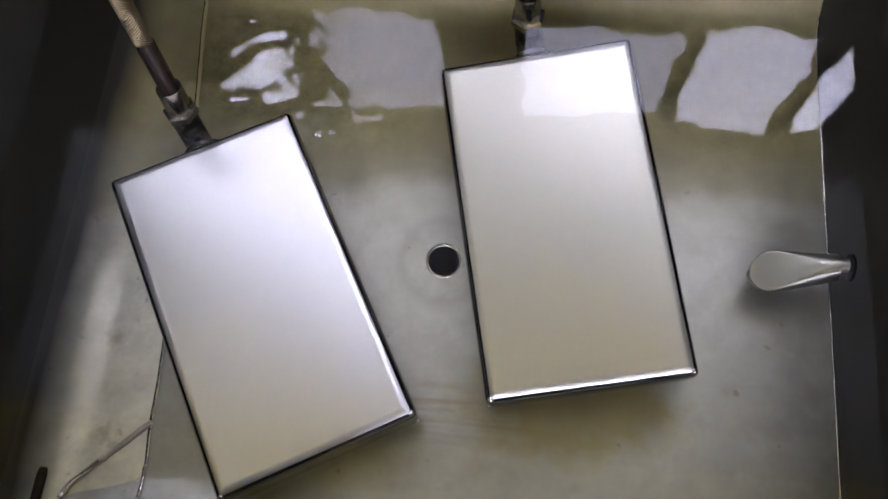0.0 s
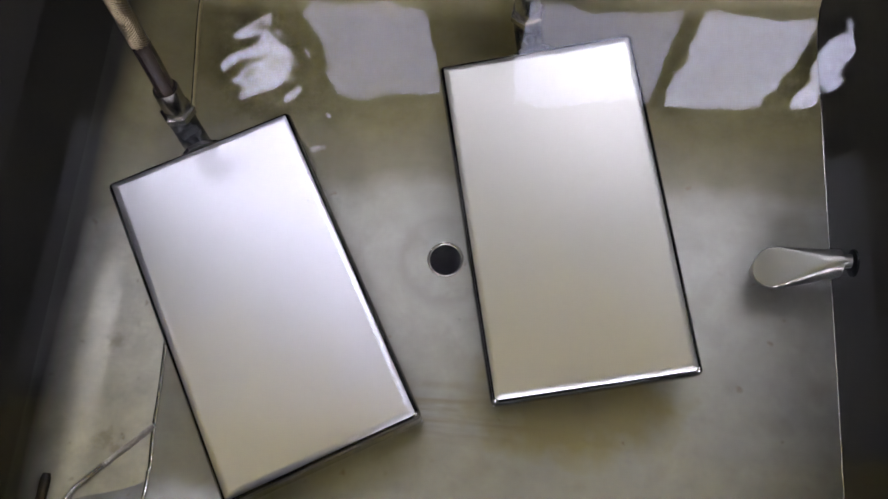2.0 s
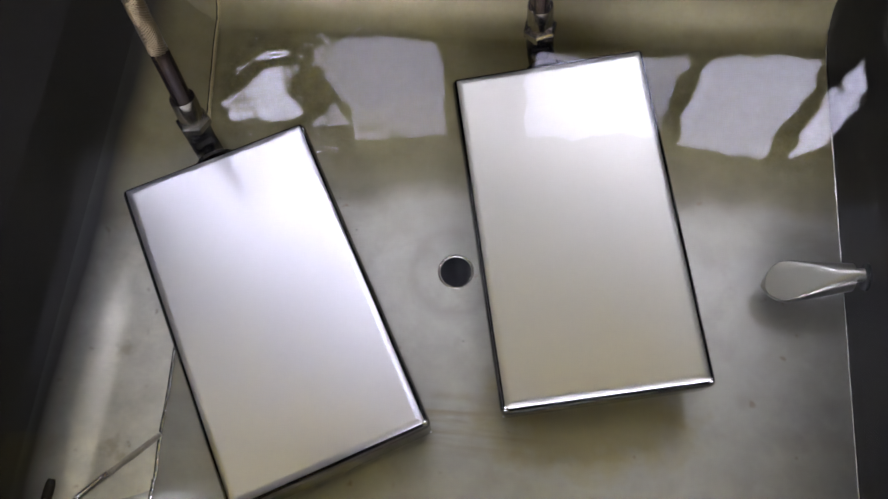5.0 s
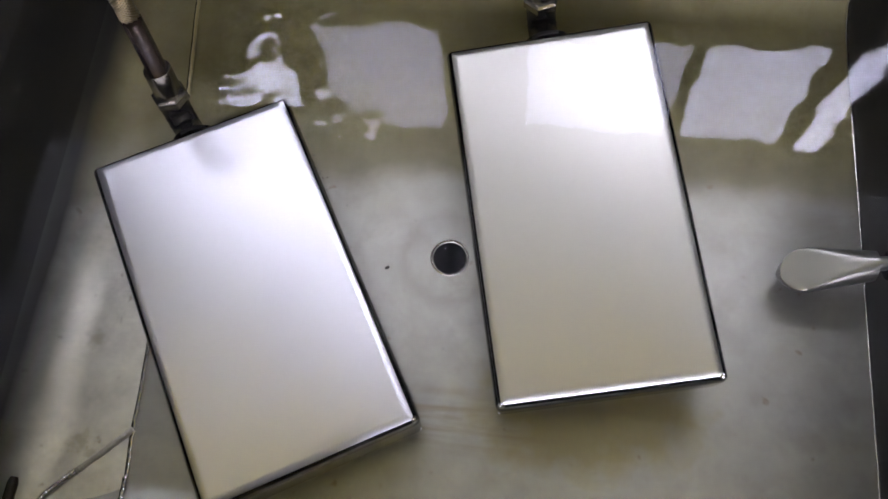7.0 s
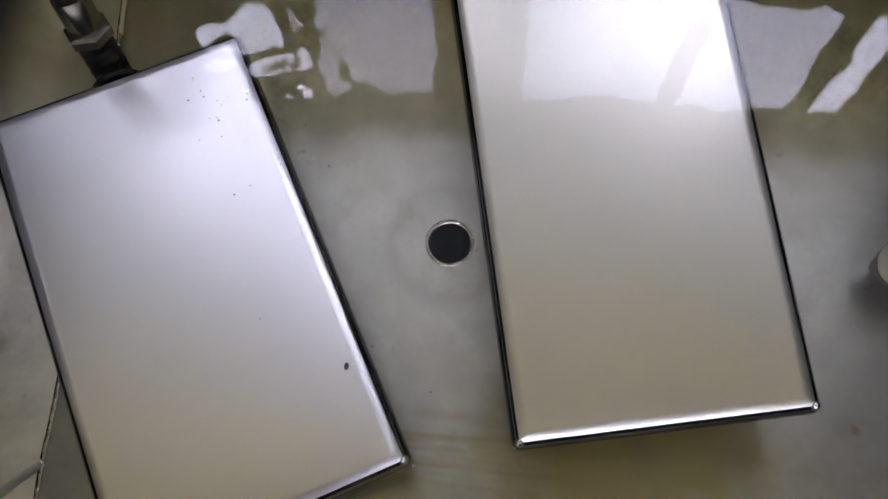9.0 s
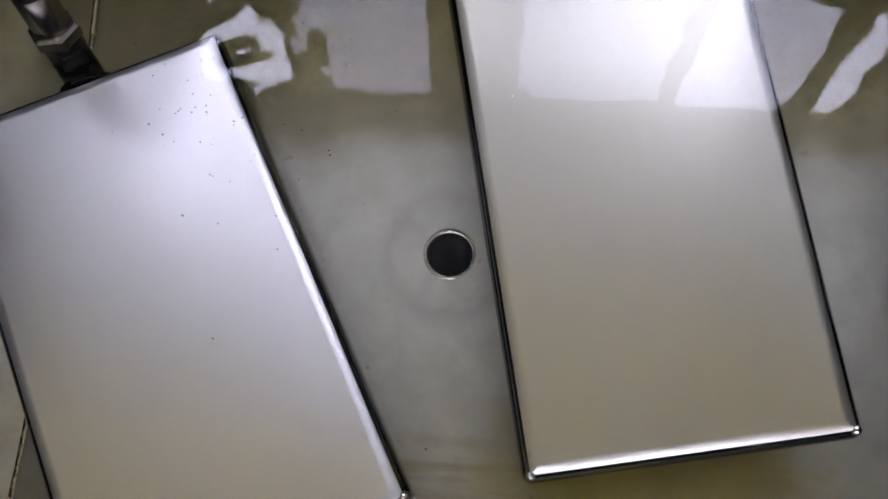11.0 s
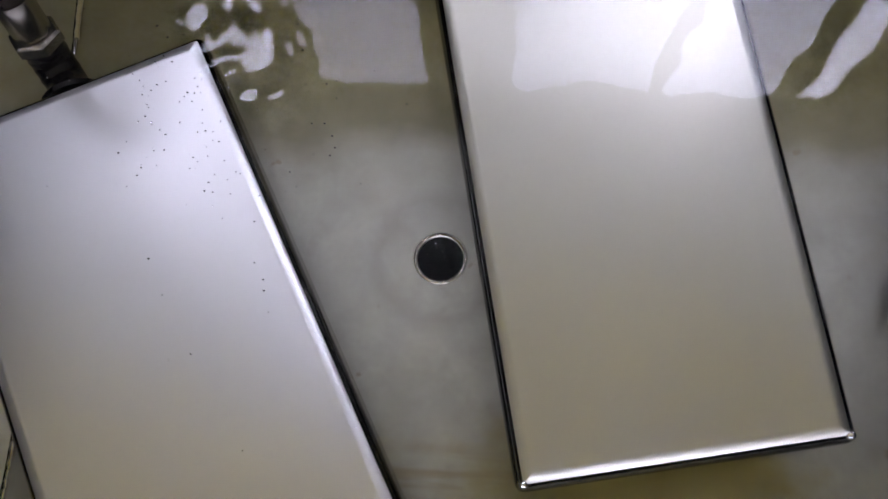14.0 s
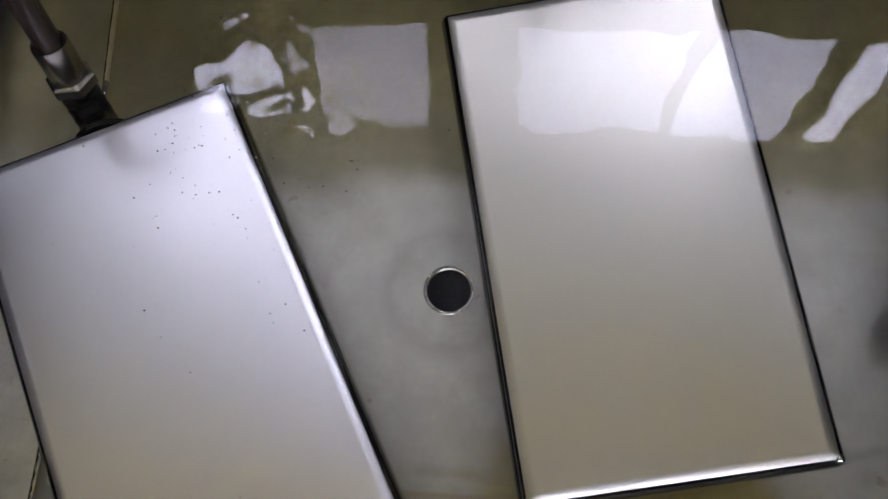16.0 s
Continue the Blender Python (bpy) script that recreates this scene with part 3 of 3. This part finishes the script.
def hose_set(ob, m, nut, top, label):
    """Elbow, nut and ferrule on the end of a box, with a braided hose that rises out of the water. All places in the tank's space."""
    inv = m.inverted()
    end = m @ Vector((0, BL / 2, -0.026))
    nut = Vector(nut)
    d = (Vector(top[0]) - nut).normalized()
    # black elbow from the end of the box
    low = nut - d * 0.035
    lin = [inv @ q for q in spline([end - (end - low) * 0.05, end + (low - end) * 0.6 + Vector((0, 0, -0.004)), low + d * 0.012, nut + d * 0.002], 8)]
    part("elbow", tube(lin, lambda f: 0.0150 + (0.0005 if int(f * 24) % 3 == 0 and f > 0.45 else 0), 20), M_BLACK, ob, "black threaded elbow", True, 40)
    part("socket", lathe([(0.023, 0), (0.023, 0.004), (0.020, 0.006)], 24, inv @ along(end, end + (m.to_3x3() @ Vector((0, 1, 0))))), M_BLACK, ob, "", True, 40)
    # hexagon nut
    bm = lathe([(0.0165, 0.0), (0.0192, 0.002), (0.0192, 0.0095), (0.0168, 0.0115)], 6, inv @ along(nut - d * 0.006, nut + d))
    part("hex_nut", bm, M_FITTING, ob, "worn steel hexagon nut")
    # ferrule
    bm = lathe([(0.0130, 0.0), (0.0140, 0.002), (0.0140, 0.030), (0.0136, 0.032), (0.0115, 0.032), (0.0113, 0.028)], 48, None, False)
    for v in bm.verts:
        if 0.001 < v.co.z < 0.031 and v.co.xy.length > 0.0138 and int(round(math.atan2(v.co.y, v.co.x) / (2 * math.pi) * 48)) % 2:
            v.co.x, v.co.y = v.co.x * 0.985, v.co.y * 0.985
    bmesh.ops.transform(bm, matrix=inv @ along(nut + d * 0.0062, nut + d), verts=bm.verts)
    part("ferrule", bm, M_FITTING, ob, "ribbed steel ferrule", True, 40)
    # hose: dark sleeve below, braid over a core above
    line = spline([nut + d * 0.02] + [Vector(q) for q in top], 40)
    local = [inv @ q for q in line]
    # braid: two families of flat wire bundles
    total = 0.0
    dist = [0.0]
    for a, b in zip(line, line[1:]):
        total += (b - a).length
        dist.append(total)
    part("hose_core", tube(local, 0.0082, 16), M_RUBBER, ob, "dark hose core", True)
    cut = [q for q, w in zip(local, dist) if w < 0.085]
    part("sleeve", tube(cut, lambda f: 0.0101 if f < 0.97 else 0.0094, 20), M_RUBBER, ob, "smooth dark sleeve over the hose end", True, 50)
    for sign in (1, -1):
        for s in range(12):
            bm = bmesh.new()
            pts = []
            steps = int(total / 0.003)
            for k in range(steps + 1):
                w = total * k / steps
                if w < 0.082:
                    continue
                i = max(j for j in range(len(dist)) if dist[j] <= w + 1e-9)
                i = min(i, len(line) - 2)
                f = (w - dist[i]) / max(dist[i + 1] - dist[i], 1e-9)
                q = line[i].lerp(line[i + 1], f)
                dd = (line[i + 1] - line[i]).normalized()
                u = Vector((1, 0, 0))
                u = (u - dd * u.dot(dd)).normalized()
                wv = dd.cross(u)
                a = sign * w / 0.034 * 2 * math.pi + s * math.pi / 6
                over = 0.0004 * math.sin(w / 0.034 * 24 * math.pi + (0 if sign > 0 else math.pi))
                pts.append(inv @ (q + (u * math.cos(a) + wv * math.sin(a)) * (0.0088 + over)))
            tube(pts, 0.00095, 6, bm)
            part("braid_strand", bm, M_BRAID, ob, "woven steel wire braid", True)


def boxes():
    a, ma = steel_box("transducer_box", "flat brushed stainless steel box lying askew under water", -0.180, -0.074, 0.5065, (0.095, 0.086, 0.072, 0.081), 0.060, (0.001, -0.0013, 0), M_BOX)
    hose_set(a, ma, (-0.297, 0.123, 0.085), [(-0.300, 0.140, 0.16), (-0.306, 0.160, 0.24), (-0.318, 0.20, 0.36), (-0.345, 0.29, 0.50), (-0.36, 0.40, 0.52), (-0.365, 0.50, 0.40)], "")
    b, mb = steel_box("transducer_box", "flat brushed stainless steel box under water, dimmer ochre light painted in", 0.1236, 0.0307, 0.2216, (0.107, 0.115, 0.085, 0.077), 0.046, (-0.0015, -0.0018, 0), M_BOX_FILM)
    hose_set(b, mb, (0.0745, 0.252, 0.100), [(0.072, 0.258, 0.16), (0.069, 0.272, 0.24), (0.066, 0.30, 0.36), (0.06, 0.35, 0.50), (0.055, 0.42, 0.52), (0.05, 0.50, 0.40)], "")


# ---- inlet nozzle on the tank's side ----
def nozzle():
    ob = base("inlet_nozzle", "stubby stainless steel nozzle with flattened mouth on the tank side", "nozzle", Matrix())
    # thin pipe from a dark collar on the wall
    line = spline([(TX + 0.002, 0.0078, 0.058), (0.408, 0.0072, 0.056), (0.396, 0.006, 0.052)], 8)
    part("pipe", tube(line, 0.0068, 24), M_NOZZLE, ob, "", True, 40)
    part("collar", lathe([(0.0145, 0.0), (0.0140, 0.003), (0.011, 0.0045), (0.0066, 0.0045)], 28, along((TX + 0.001, 0.006, 0.056), (0.3, 0.006, 0.056))), M_VOID, ob, "dark collar on the wall", True, 40)
    # round body, cut off aslant to a flat drop-shaped face
    bm = bmesh.new()
    rings = []
    sides = 40
    for k in range(25):
        f = 1 - (1 - k / 24) ** 1.7
        x = 0.403 - 0.080 * f
        half = 0.0142 + 0.0083 * min(f / 0.72, 1)
        if f > 0.72:
            half *= math.sqrt(max(1 - ((f - 0.72) / 0.285) ** 2, 0.03))
        zc = 0.053 - 0.018 * f
        tall = 0.0145 - 0.001 * f
        yc = 0.0055 - 0.0055 * f
        cut = 1 - 0.85 * min(max((f - 0.16) / 0.80, 0), 1)
        tip = radians(7) * f
        ring = []
        for j in range(sides):
            a = 2 * math.pi * j / sides
            dy, dz = half * math.cos(a), tall * min(math.sin(a), cut)
            ring.append(bm.verts.new((x, yc + dy * math.cos(tip) - dz * math.sin(tip), zc + dy * math.sin(tip) + dz * math.cos(tip))))
        rings.append(ring)
    for p, q in zip(rings, rings[1:]):
        for j in range(sides):
            bm.faces.new((p[j], p[(j + 1) % sides], q[(j + 1) % sides], q[j]))
    bm.faces.new(rings[0])
    bm.faces.new(rings[-1])
    part("mouth", bm, M_NOZZLE, ob, "flattened pale steel mouth", True, 35)


# ---- water ----
def water():
    """One rippled sheet; it reaches a little into the double walls, in which it slides to and fro."""
    nx, ny = 620, 500
    ax, bx, ay, by = -TL - 0.022, TX + 0.022, TF - 0.022, TB + 0.022
    X, Y = np.meshgrid(np.linspace(ax, bx, nx), np.linspace(ay, by, ny))
    rng = np.random.RandomState(4)
    Z = np.zeros_like(X)
    for _ in range(40):
        wl = rng.uniform(0.05, 0.22)
        a = rng.uniform(0, 2 * np.pi)
        Z += 0.000010 * (wl / 0.1) ** 1.2 * np.sin(2 * np.pi / wl * (X * np.cos(a) + Y * np.sin(a)) + rng.uniform(0, 6.28))
    # livelier patches, placed where window reflections look ragged from the camera
    near = 0.6 * np.exp(-((X + 0.17) ** 2 + (Y - 0.135) ** 2) / 0.062 ** 2)
    fine = np.zeros_like(X)
    for _ in range(24):
        wl = rng.uniform(0.007, 0.034)
        a = rng.uniform(0, 2 * np.pi)
        fine += 0.000040 * (wl / 0.03) * np.sin(2 * np.pi / wl * (X * np.cos(a) + Y * np.sin(a)) + rng.uniform(0, 6.28))
    near += 0.8 * np.exp(-((X + 0.095) ** 2 + (Y - 0.050) ** 2) / 0.035 ** 2)
    near += 0.10 * np.exp(-((X - 0.37) ** 2 + (Y - 0.15) ** 2) / 0.045 ** 2)
    Z += fine * (0.07 + near)
    me = bpy.data.meshes.new("water")
    idx = np.arange(nx * ny).reshape(ny, nx)
    faces = np.stack([idx[:-1, :-1], idx[:-1, 1:], idx[1:, 1:], idx[1:, :-1]], -1).reshape(-1, 4)
    me.from_pydata(np.stack([X, Y, Z], -1).reshape(-1, 3).tolist(), [], faces.tolist())
    me.materials.append(M_WATER)
    me.polygons.foreach_set("use_smooth", [True] * len(me.polygons))
    ob = tagged(new("water", me), "clear still water with slight ripples filling the tank", "water", "", "structure")
    ob.location = (0, 0, WATER)
    return ob


def pipe_tab():
    ob = base("pipe_stub", "dark steel pipe stub projecting at the tank corner", "pipe stub", Matrix())
    part("tube", tube([Vector((-0.380, -0.262 - 0.006 * k, 0.040 + 0.0003 * k)) for k in range(9)], lambda f: 0.0035 if f < 0.04 else 0.0052, 16), M_RUBBER, ob, "", True, 50)
    part("plug", lathe([(0.0016, 0), (0.002, 0.0012)], 12, along((-0.380, -0.266, 0.0448), (-0.380, -0.266, 0.07))), M_BLACK, ob, "dark hole near its end")


FLAKE = [(7.3, -0.082, -0.050), (7.5, -0.096, -0.058), (8, -0.081, -0.079), (8.5, -0.068, -0.105), (9, -0.049, -0.127), (9.5, -0.032, -0.15), (9.7, -0.025, -0.161), (11.0, -0.005, -0.221), (13.0, 0.005, -0.271), (16.0, 0.01, -0.291)]


# ---- air bubbles and dark specks that drift up past one box ----
def drifting():
    """Rows for each bubble: it waits under the box, comes out at its long edge, rises and then floats below the surface."""
    rng = random.Random(5)
    made = []
    c, s = math.cos(0.5065), math.sin(0.5065)

    def spot(u, v):
        return -0.180 + u * c - v * s, -0.074 + u * s + v * c
    for k in range(160):
        r = rng.choice((0.0003, 0.0004, 0.00045, 0.0005, 0.0006))
        bm = bmesh.new()
        bmesh.ops.create_icosphere(bm, subdivisions=1 if r < 0.001 else 2, radius=r)
        # most are coloured dark, the look bubbles take over the bright box
        dirt = k % 5 < 4
        if dirt:
            for v in bm.verts:
                v.co.x *= rng.uniform(0.8, 1.7)
                v.co.y *= rng.uniform(0.6, 1.3)
        ob = thing("dark_speck" if dirt else "air_bubble", bm, M_SPECK if dirt else M_BUBBLE, "tiny speck drifting in the water, coloured dark as bubbles look over the box" if dirt else "tiny bright air bubble drifting in the water", "speck" if dirt else "bubble", "", "specks and bubbles in the water", True)
        early = k < 8
        start = rng.uniform(-3, 0.5) if early else rng.uniform(5.4, 12.5)
        hide = spot(rng.uniform(0.03, 0.07), rng.uniform(-0.05, 0.13))
        out = spot(rng.uniform(0.102, 0.106), rng.uniform(-0.02, 0.16))
        wide = spot(rng.uniform(0.05, 0.100) if k % 4 else rng.uniform(0.10, 0.19), rng.uniform(0.02, 0.155) if k % 7 else rng.uniform(-0.15, 0.1))
        top = rng.uniform(0.115, WATER - 0.006)
        if k % 9 == 4:
            wide, top = (rng.uniform(-0.011, 0.011), rng.uniform(-0.011, 0.011)), rng.uniform(0.01, 0.03)
        drift = (0.0, 0.0) if k % 9 == 4 else (rng.uniform(-0.008, 0.008), rng.uniform(-0.010, 0.004))
        pts = [(start, (*hide, 0.006)), (start + 0.3, (*out, 0.010)), (start + 0.9, (*out, 0.112)), (start + 1.7, (*wide, top))]
        for j in range(1, 14):
            a = rng.uniform(0, 6.28)
            pts.append((start + 1.7 + j, (wide[0] + drift[0] * j + 0.004 * math.cos(a), wide[1] + drift[1] * j + 0.004 * math.sin(a), top)))
        rows = [(t, pose(*p)) for t, p in pts if 0.0 < t < 16.0]
        def at(t):
            if t <= pts[0][0]:
                return pts[0][1]
            for (ta, pa), (tb, pb) in zip(pts, pts[1:]):
                if ta <= t <= tb:
                    f = (t - ta) / (tb - ta)
                    return tuple(a + (b - a) * f for a, b in zip(pa, pb))
            return pts[-1][1]
        rows = [(0.0, pose(*at(0.0)))] + rows + [(16.0, pose(*at(16.0)))]
        made.append((ob, rows))
    # one larger flake that comes out from under the box and slides along the box's long edge
    bm = bmesh.new()
    bmesh.ops.create_icosphere(bm, subdivisions=2, radius=0.0016)
    for v in bm.verts:
        v.co.z *= 0.3
        v.co.x *= 1.6
    ob = thing("dirt_flake", bm, M_SPECK, "small dark flake of dirt floating in the water", "speck", "", "specks and bubbles in the water", True)
    hidden = [(0.0, -0.112, -0.040, 0.012), (6.3, -0.108, -0.040, 0.012), (6.8, -0.050, -0.036, 0.02), (7.1, -0.058, -0.042, 0.10)]
    made.append((ob, [(t, pose(x, y, z, 0, 0, 30 * t)) for t, x, y, z in hidden] + [(t, pose(x, y, 0.118, 0, 0, 30 * t)) for t, x, y in FLAKE]))
    return made


room()
TANK = tank()
welds(TANK)
boxes()
nozzle()
pipe_tab()
WATER_SHEET = water()
DRIFTING = drifting()


def motions():
    walk(cam, [(t, aim(*row)) for t, *row in PATH], [(t, stops, *WHITE) for t, stops in EXPOSURE])
    rng = random.Random(11)
    rows = []
    for k in range(65):
        t = k * 0.25
        rows.append((t, pose(0.010 * math.sin(t * 2.1) + rng.uniform(-0.003, 0.003), 0.009 * math.sin(t * 1.7 + 1) + rng.uniform(-0.003, 0.003), WATER)))
    walk(WATER_SHEET, rows)
    for ob, way in DRIFTING:
        walk(ob, way)


motions()
